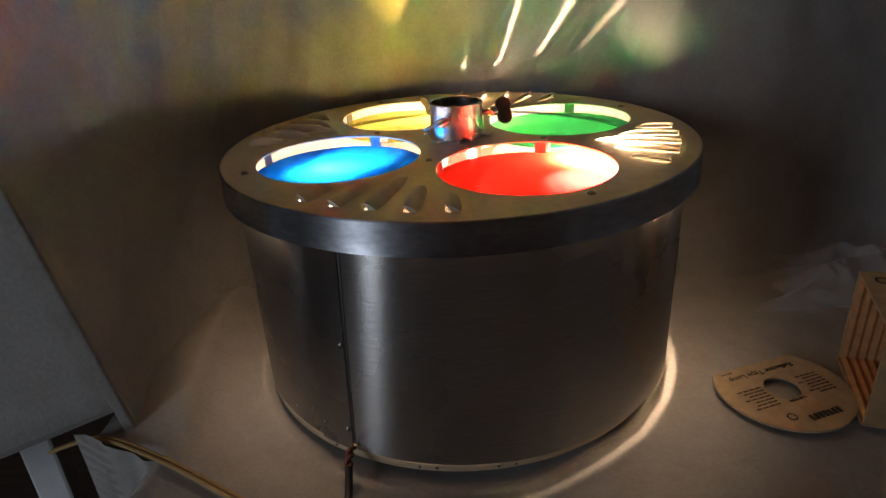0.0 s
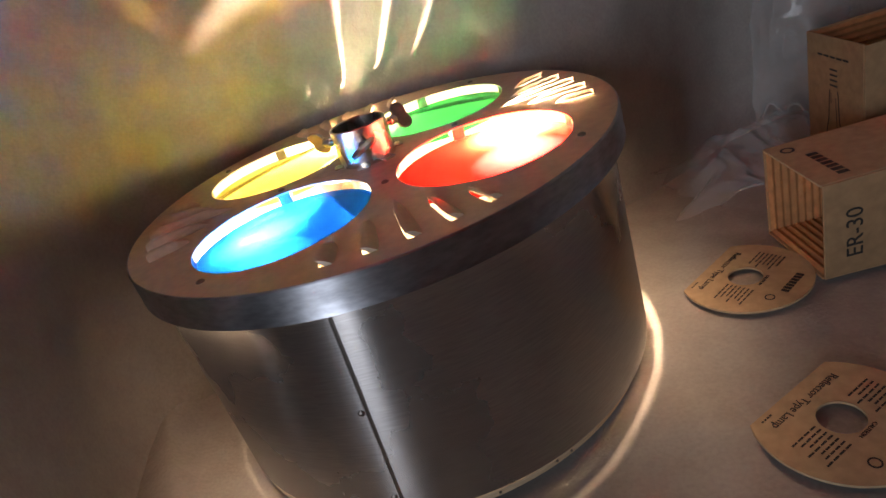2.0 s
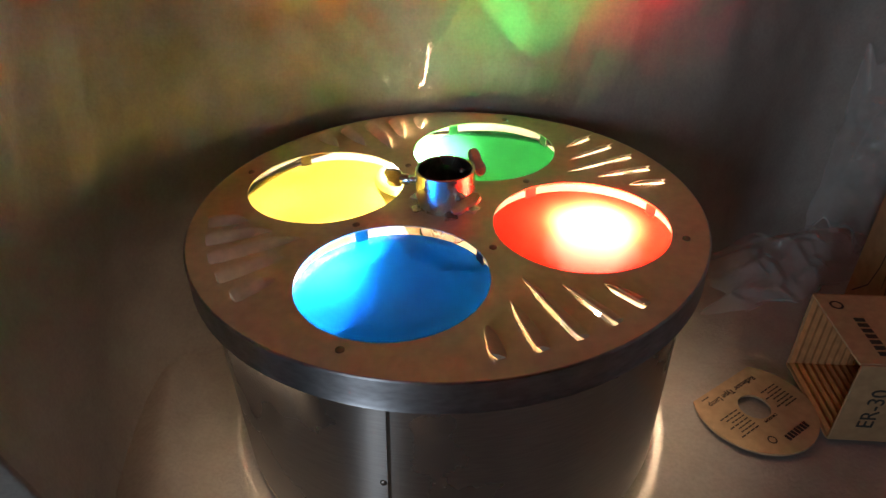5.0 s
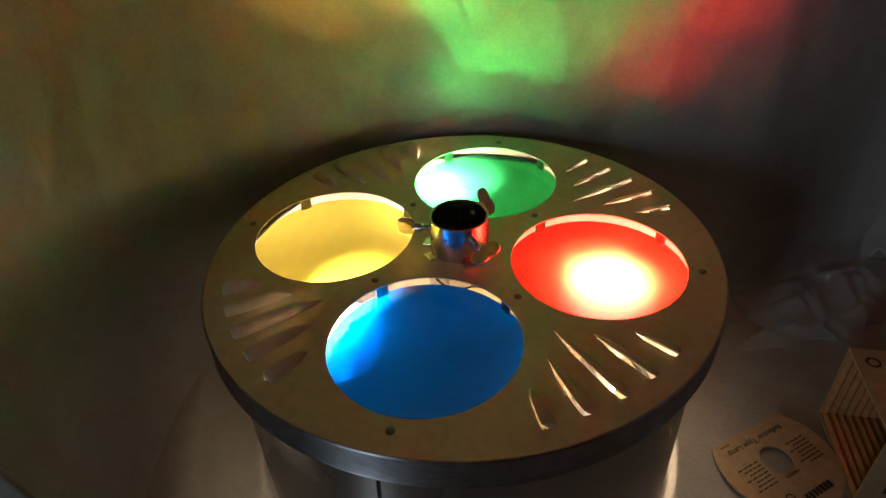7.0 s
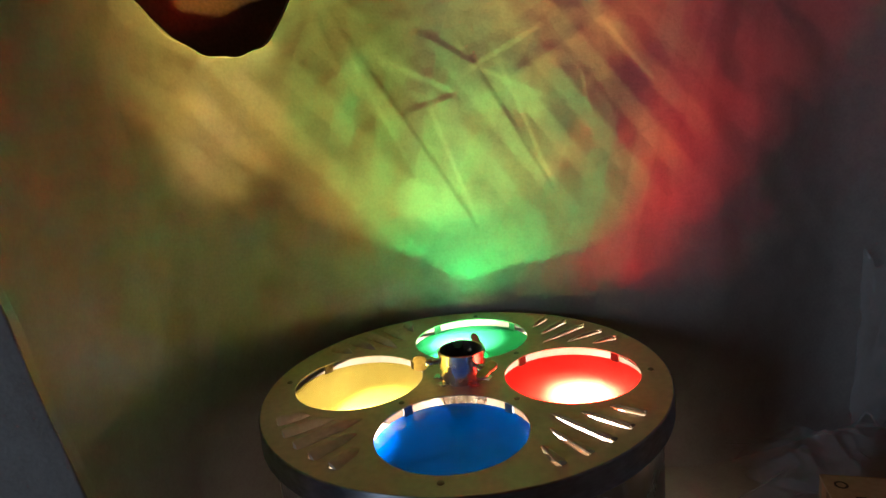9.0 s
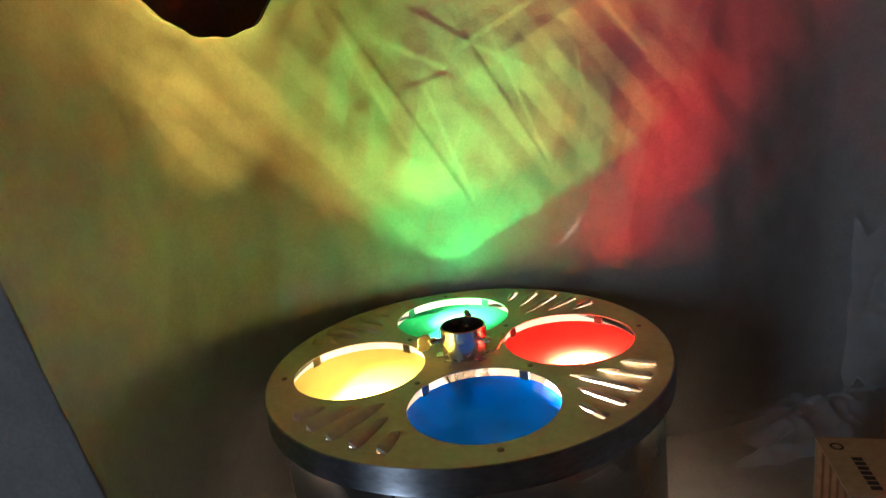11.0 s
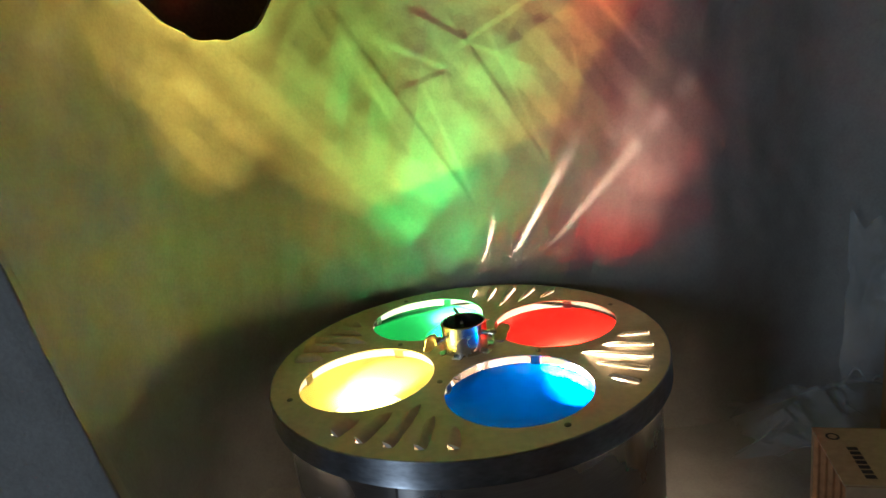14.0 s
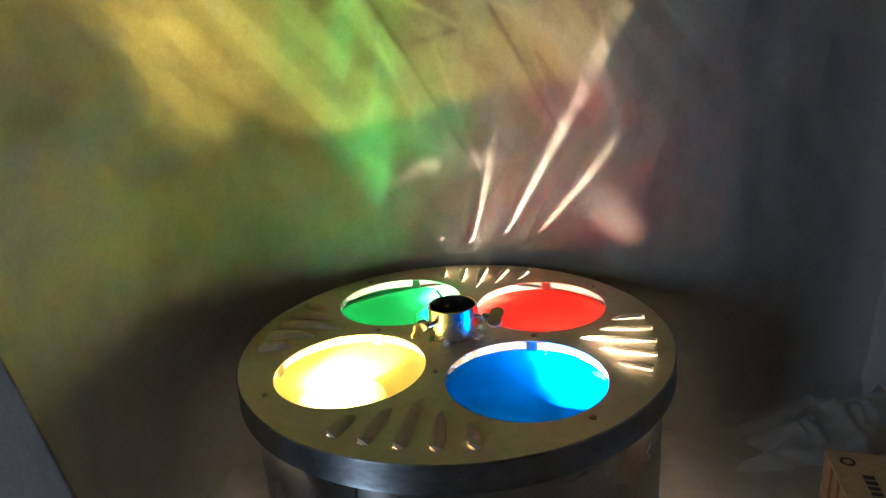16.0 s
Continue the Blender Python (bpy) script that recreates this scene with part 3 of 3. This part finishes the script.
def drum():
    top = tagged(new("rotating_tree_stand"),
                 "round brushed-metal rotating display stand with four coloured light windows", "rotating stand")
    # shroud: an overlapping sheet with its joint towards the front
    seam = math.degrees(math.atan2(-0.198, -0.083))
    part("shroud", lathe("shroud", [(R_BODY, 0.013), (R_BODY, 0.2072), (R_BODY - 0.0014, 0.2072), (R_BODY - 0.0014, 0.013)], 180,
                         close=True, a0=seam + 0.3, a1=seam + 359.4, lean=0.24), SHROUD, top, "horizontally brushed aluminium sleeve")
    part("seam_flap", lathe("seam_flap", [(R_BODY + 0.0016, 0.0125), (R_BODY + 0.0016, 0.2072), (R_BODY + 0.0004, 0.2072),
                                          (R_BODY + 0.0004, 0.0125)], 14, close=True, a0=seam - 9.0, a1=seam - 0.25, lean=0.24),
         SHROUD, top, "overlapping end of the metal sleeve")
    part("seam_gap", lathe("seam_gap", [(R_BODY + 0.0006, 0.022), (R_BODY + 0.0006, 0.206), (R_BODY - 0.0004, 0.206),
                                        (R_BODY - 0.0004, 0.022)], 2, close=True, a0=seam - 0.24, a1=seam + 0.32, lean=0.24), SCREW, top)
    # inner ring added to brighten what shows through the colour films
    part("sleeve_bounce", lathe("sleeve_bounce", [(R_BODY - 0.0017, 0.016), (R_BODY - 0.0017, 0.2065), (R_BODY - 0.0021, 0.2065), (R_BODY - 0.0021, 0.016)], 120,
                                close=True), BRIGHT, top, "bright metal ring added inside the sleeve to bounce light")
    for deg, z in ((seam + 0.55, 0.119), (seam - 0.75, 0.034), (seam - 7.8, 0.031)):
        screw_head(top, pose(0, 0, 0, 0, 0, deg) @ pose(R_BODY + 0.0018, 0, z, 0, 90, 0), 0.0027)
    part("base_plate", lathe("base_plate", [(0, 0.003), (0.208, 0.003), (0.2095, 0.0045), (0.2095, 0.0105), (0.208, 0.012), (0, 0.012)], 120),
         PLY, top, "pale plywood base disc", pose(-0.003, -0.0035, 0))
    for deg in (30, 150, 270):
        part("foot", lathe("foot", [(0, 0), (0.012, 0), (0.013, 0.001), (0.012, 0.0035), (0, 0.0035)], 18), DARK, top, "",
             pose(0.15 * math.cos(radians(deg)), 0.15 * math.sin(radians(deg)), -0.0005))
    for deg in (-118, -96, -92, -78, -74):
        part("nail", lathe("nail", [(0, 0.0006), (0.0012, 0.0004), (0.0014, -0.001)], 8), SCREW, top, "",
             pose(-0.003, -0.0035, 0.0075, 0, 0, deg) @ pose(0.2097, 0, 0, 0, 90, 0))
    # lamps standing inside, facing up
    for a, face in zip(LAMPS, FACES):
        m = pose(R_LAMP * math.cos(a), R_LAMP * math.sin(a), 0.070)
        bulb = part("reflector_bulb", lathe("reflector_bulb", [(0.013, 0.03), (0.015, 0.05), (0.019, 0.06), (0.034, 0.085), (0.046, 0.115),
                    (0.0475, 0.122)], 40), MIRROR, top, "silvered reflector lamp", m)
        part("bulb_face", lathe("bulb_face", [(0.0475, 0.122), (0.045, 0.127), (0.03, 0.131), (0.0, 0.133)], 40), face, bulb, "frosted glowing lens")
        part("socket", lathe("socket", [(0.0, -0.0585), (0.02, -0.0585), (0.02, 0.036), (0.014, 0.04)], 28), WHITE, top, "", m)
    # lid, turning
    lid = part("lid", lid_plate(), LID, top, "dull metal turntable lid with four round windows and louvers", pose(0, 0, H))
    part("rim", lathe("rim", [(R_LID - 0.0012, -0.0012), (R_LID - 0.0012, 0.0), (R_LID - 0.0004, -0.0002), (R_LID + 0.0004, -0.0012),
                              (R_LID + 0.0006, -0.012), (R_LID + 0.0004, -0.024), (R_LID + 0.0010, -0.0258), (R_LID - 0.0006, -0.0258),
                              (R_LID - 0.0012, -0.024)], 180, close=True), SKIRT, lid, "dark scuffed zinc skirt")
    # reflector ring, added for the glow under the skirt
    part("rim_bounce", lathe("rim_bounce", [(R_LID - 0.0014, -0.0014), (R_LID - 0.0014, -0.0235), (R_LID - 0.0018, -0.0235), (R_LID - 0.0018, -0.0014)],
                             160, close=True), BOUNCE_PALE, lid, "pale ring added inside the skirt to bounce light")
    hoods = {r0: louver_hood(r0) for _, r0 in SLOTS}
    for quarter in range(4):
        for deg, r0 in SLOTS:
            part("louver", hoods[r0], LID, lid, "", pose(0, 0, 0, 0, 0, deg + 90 * quarter))
    for i, colour in enumerate(("blue", "red", "green", "yellow")):
        a = radians(90 * i)
        m = pose(C_HOLE * math.cos(a), C_HOLE * math.sin(a), 0, 0, 0, 90 * i)
        disc = lathe("colour_filter", [(0, -0.0115), (0.0785, -0.0115)], 64)
        part("colour_filter", disc, GELS[colour], lid, f"{colour} transparent film disc", m)
        for deg in (-136, 136, -44, 44):
            part("filter_clip", box_bm(0.0010, -0.0055, -0.0125, 0.0028, 0.0055, -0.0014, 0.0004), SCREW, lid, "",
                 m @ pose(0, 0, 0, 0, 0, deg) @ pose(R_HOLE, 0, 0))
        screw_head(lid, pose(0, 0, 0, 0, 0, 90 * i) @ pose(0.206, 0, 0.0004))
        screw_head(lid, pose(0, 0, 0, 0, 0, 90 * i + 45.6) @ pose(0.0855, 0, 0.0004))
    # collar for the tree trunk
    part("collar", lathe("collar", [(0.0262, 0.0), (0.0262, 0.0335), (0.0250, 0.0343), (0.0238, 0.0335), (0.0238, -0.03), (0.0250, -0.03)], 64),
         STEEL, lid, "plated steel tube collar for the trunk")
    part("collar_floor", lathe("collar_floor", [(0, -0.03), (0.0248, -0.03)], 40), DARK, lid)
    for deg in (28, 75, 148, 195, 268, 315):
        part("collar_tab", box_bm(0.0255, -0.006, 0.0002, 0.0335, 0.006, 0.0018, 0.0006), STEEL, lid, "", pose(0, 0, 0, 0, 0, deg))
    for deg, tilt in ((-79, 62), (41, 24), (162, 60)):
        wing_screw(lid, deg + 0.0, tilt)
    return top, lid


stand, lid = drum()


def supply_cord():
    ob = tagged(new("supply_cord"), "dark two-core mains cord leaving the drum at its seam", "cord")
    path = spline([(-0.083, -0.204, 0.018), (-0.083, -0.216, 0.017), (-0.082, -0.224, 0.010), (-0.079, -0.240, 0.004), (-0.070, -0.29, 0.003),
                   (-0.066, -0.36, 0.003), (-0.075, -0.5, 0.003), (-0.09, -0.8, 0.003)], 8)
    part("jacket", tube("jacket", path[12:], 0.0032), CORD, ob)
    for s in (-1, 1):
        twist = [p + Vector((0.0022 * s * math.cos(i * 0.55), 0.0006, 0.0022 * s * math.sin(i * 0.55))) for i, p in enumerate(path[:16])]
        part("wire", tube("wire", twist, 0.0019), CORDRED, ob, "red-brown core wire")


def tan_cord():
    ob = tagged(new("extension_cable"), "thin tan twin lamp cord lying on the sheet", "cord")
    path = spline([(-0.40, -0.168, -0.03), (-0.33, -0.183, 0.002), (-0.262, -0.206, 0.004), (-0.20, -0.234, 0.004), (-0.136, -0.268, 0.005),
                   (-0.05, -0.32, 0.004), (0.02, -0.40, 0.004), (0.05, -0.6, 0.004)], 8)
    for s in (-1, 1):
        part("wire", tube("wire", [p + Vector((0.0011 * s, 0.0018 * s, 0)) for p in path], 0.0018), CORDTAN, ob)


supply_cord()
tan_cord()


# ---------------------------------------------------------------- cartons and inserts
def fluted_panel(length, width, pitch=0.0075, depth=0.0032):
    """Ribbed inner liner: x along the tube, y across; ribs run along the tube."""
    n = int(length / pitch) * 6
    verts, faces = [], []
    for i in range(n + 1):
        x = length * i / n
        z = depth * 0.5 * (1 - math.cos(2 * math.pi * i / 6))
        verts += [(x, -width / 2, z), (x, width / 2, z)]
    for i in range(n):
        faces.append((2 * i, 2 * i + 2, 2 * i + 3, 2 * i + 1))
    return mesh_of("fluted_liner", verts, faces, True)


def bulb_drawing(scale):
    """Outline of a lamp, drawn with a pen: half outline points, mirrored."""
    prof = [(0.0, 0.30), (0.05, 0.13), (0.11, 0.075), (0.17, 0.06), (0.18, 0.05)]
    bm = bmesh.new()

    def stroke(a, b, w):
        a, b = Vector((*a, 0)) * scale, Vector((*b, 0)) * scale
        d = (b - a).normalized()
        nrm = Vector((-d.y, d.x, 0)) * w * 0.5
        vs = [bm.verts.new(v + Vector((0, 0, 0.0003))) for v in (a - nrm, b - nrm, b + nrm, a + nrm)]
        bm.faces.new(vs)
    for s in (-1, 1):
        for p, q in zip(prof, prof[1:]):
            stroke((p[0] * 4.2, p[1] * s * 1.15), (q[0] * 4.2, q[1] * s * 1.15), 0.0018)
    for i in range(4):
        stroke((0.80 + 0.05 * i, -0.06), (0.80 + 0.05 * i, 0.06), 0.0022)
    stroke((0.30, -0.05), (0.68, -0.03), 0.0012)
    stroke((0.62, 0.045), (0.72, 0.045), 0.0012)
    return bm


def carton(label, m, length=0.165, width=0.104, height=0.100):
    """Open-ended corrugated sleeve; x runs along it, the open end is at x = 0."""
    ob = tagged(new("lamp_carton"), label, "box", "lamp cartons")
    ob.matrix_basis = m
    t = 0.0022
    panels = {
        "top_panel": ((0, -width / 2, height - t, length, width / 2, height), PALECARD),
        "bottom_panel": ((0, -width / 2, 0, length, width / 2, t), CARD),
        "near_panel": ((0.001, -width / 2 - t, 0.0005, length, -width / 2, height - 0.0005), CARD),
        "far_panel": ((0.001, width / 2, 0.0005, length, width / 2 + t, height - 0.0005), CARD),
    }
    for name, (b, material) in panels.items():
        part(name, box_bm(*b, 0.0007), material, ob)
    liner_w, liner_h = fluted_panel(length - 0.01, width - 0.001), fluted_panel(length - 0.01, height - 2 * t - 0.001)
    part("fluted_liner", liner_w, FLUTE, ob, "", pose(0.003, 0, t + 0.0002))
    part("fluted_liner", liner_w, FLUTE, ob, "", pose(0.003, 0, height - t - 0.0002, 180, 0, 0))
    part("fluted_liner", liner_h, FLUTE, ob, "", pose(0.003, -width / 2 + 0.0002, height / 2, -90, 0, 0))
    part("fluted_liner", liner_h, FLUTE, ob, "", pose(0.003, width / 2 - 0.0002, height / 2, 90, 0, 0))
    return ob


def carton_print(ob, width=0.104, height=0.100):
    # brand word as plain bars across the top, near the open end
    bars = [(-0.028 + i * 0.0082, -0.005, -0.0225 + i * 0.0082, 0.005) for i in range(7)]
    part("brand_bars", strip_bm(bars), INK, ob, "plain black printed bars", pose(0.028, -0.014, height + 0.0002, 0, 0, -90))
    part("printed_badge", lathe("printed_badge", [(0.0045, 0), (0.0068, 0), (0.0068, 0.0002), (0.0045, 0.0002)], 24), INK, ob, "",
         pose(0.016, 0.034, height + 0.0003))
    lettering("type_lettering", "ER-30", 0.0215, INK, ob, pose(0.029, -width / 2 - 0.0026, 0.045, 90, -90, 0))
    part("lamp_drawing", bulb_drawing(0.105), INK, ob, "pen outline of a reflector lamp",
         pose(0.075, -width / 2 - 0.0026, 0.045, 90, 0, 0))


axis = math.degrees(math.atan2(-0.026, 0.102))
lying = carton("open tan corrugated carton sleeve lying on its side", pose(0.367, -0.089, 0.001, 0, 0, axis))
carton_print(lying)
standing = carton("tan corrugated carton sleeve standing on end behind another", pose(0.5175, 0.012, 0.168, 0, 90, -14.5), length=0.166)
part("lamp_drawing", bulb_drawing(0.12), INK, standing, "pen outline of a reflector lamp",
     pose(0.150, 0, -0.0003, 0, 180, 0))
part("small_print", strip_bm([(-0.03 + 0.012 * k, -0.001, -0.021 + 0.012 * k, 0.001) for k in range(5)]), INK, standing, "row of tiny print",
     pose(0.022, 0, -0.0003, 0, 180, 90))


def carton_insert(name_label, x, y, facing, r=0.061):
    """Round card with one straight side, a hole, and print."""
    ob = tagged(new("carton_insert"), name_label, "cardboard disc", "carton inserts")
    ob.matrix_basis = pose(x, y, 0.0018, 0, 0, facing)
    cut = 0.040
    a0 = math.acos(cut / r)
    outline = [(-r * math.sin(a), r * math.cos(a)) for a in
               [math.pi + a0 + (2 * math.pi - 2 * a0) * i / 70 for i in range(71)]]
    part("card", plate_with_holes("card", outline, [ring(0, 0, 0.0162, 36)], 0.0022, 0.0022), PALECARD, ob, "round tan card with one straight side")
    lettering("type_lettering", "Reflector Type Lamp", 0.0088, INK, ob, pose(0, -0.0265, 0.0024))
    lettering("caution_lettering", "CAUTION", 0.0042, INK, ob, pose(0.0, 0.0185, 0.0024))
    bars = [(-0.017 + i * 0.005, -0.0035, -0.0135 + i * 0.005, 0.0035) for i in range(7)]
    part("brand_bars", strip_bm(bars), INK, ob, "plain black printed bars", pose(-0.006, 0.043, 0.0023))
    for side in (-1, 1):
        rows = []
        for i in range(7):
            y0 = 0.013 - i * 0.0042
            x0 = 0.019 if side > 0 else -0.046
            wdt = 0.024 + 0.005 * math.sin(i * 2.3 + side)
            for k in range(4):
                rows.append((x0 + k * wdt / 4, y0, x0 + (k + 0.78) * wdt / 4, y0 + 0.0013))
        part("small_print", strip_bm(rows), INK, ob, "rows of tiny unreadable print", pose(0, 0.004, 0.0023))
    part("printed_badge", lathe("printed_badge", [(0.0034, 0), (0.0046, 0), (0.0046, 0.0002), (0.0034, 0.0002)], 20), INK, ob, "",
         pose(0.024, 0.036, 0.0024))
    part("small_print_edge", strip_bm([(-0.006 + k * 0.003, 0, -0.004 + k * 0.003, 0.0014) for k in range(4)]), INK, ob, "",
         pose(0.034, -0.036, 0.0023))
    return ob


carton_insert("tan printed cardboard disc with a hole, one side cut straight", 0.307, -0.092, 203.7)
carton_insert("tan printed cardboard disc lying alone on the sheet", 0.236, -0.279, 195)


# ---------------------------------------------------------------- crumpled plastic
def crumpled_film(name, label, m, lx, ly, lift, seed, nx=70, ny=46):
    verts, faces = [], []
    for j in range(ny + 1):
        for i in range(nx + 1):
            u, v = i / nx - 0.5, j / ny - 0.5
            p = Vector((u * lx * 13 + seed, v * ly * 9, seed * 2.3))                    # long folds, with small ones across them
            ridge = abs(noise.noise(p)) + 0.5 * abs(noise.noise(p * 2.3)) + 0.3 * abs(noise.noise(Vector((p.y * 4, p.x * 1.5, 5))))
            body = max(0.0, 1 - (2.0 * abs(v)) ** 2.5) * max(0.0, 1 - (2.0 * abs(u)) ** 3)
            z = lift * (0.12 + 0.88 * body) * (0.5 + 0.8 * max(0.0, 0.6 - ridge)) + 0.0008
            wide = 0.72 + 0.35 * noise.noise(Vector((v * 4.3, seed, 1.0))) + 0.04 * noise.noise(Vector((v * 19, seed, 3.0)))
            deep = 0.72 + 0.35 * noise.noise(Vector((u * 4.7, seed, 7.0))) + 0.04 * noise.noise(Vector((u * 21, seed, 9.0)))
            verts.append((u * lx * wide, v * ly * deep + 0.01 * u, max(0.0005, z)))
    for j in range(ny):
        for i in range(nx):
            a = j * (nx + 1) + i
            faces.append((a, a + 1, a + nx + 2, a + nx + 1))
    ob = tagged(new(name), label, "plastic bag")
    ob.matrix_basis = m
    part("crumpled_film", mesh_of("crumpled_film", verts, faces, True), PLASTIC, ob)
    edge = [Vector(verts[i]) + Vector((0, 0, 0.002)) for i in range(2, nx - 1)]
    part("rolled_edge", tube("rolled_edge", edge, 0.002, 7), PLASTIC, ob)
    return ob


crumpled_film("plastic_bag", "crumpled clear plastic bag lying against the sheet", pose(0.50, 0.135, 0.002, 14, 0, 6), 0.36, 0.15, 0.045, 3.0, 110, 60)
crumpled_film("plastic_wrap", "crumpled clear plastic wrap hanging behind the cartons", pose(0.612, 0.165, 0.155, 84, 0, -42), 0.16, 0.34, 0.04, 8.0, 70, 110)


def shelf_post():
    ob = tagged(new("white_post"), "white painted post standing on the floor beside the table", "post")
    part("shaft", box_bm(-0.018, -0.015, 0, 0.018, 0.015, 0.72, 0.004), WHITE, ob)
    part("foot_plate", box_bm(-0.05, -0.04, 0, 0.05, 0.04, 0.008, 0.002), WHITE, ob)
    ob.matrix_basis = pose(-0.480, -0.10, Z0, 0, 0, 20)


shelf_post()


# ---------------------------------------------------------------- what moves
def motions():
    walk(lid, [(t, pose(0, 0, H, 0, 0, TURN0 + TURN * t)) for t in range(0, 17)])


motions()
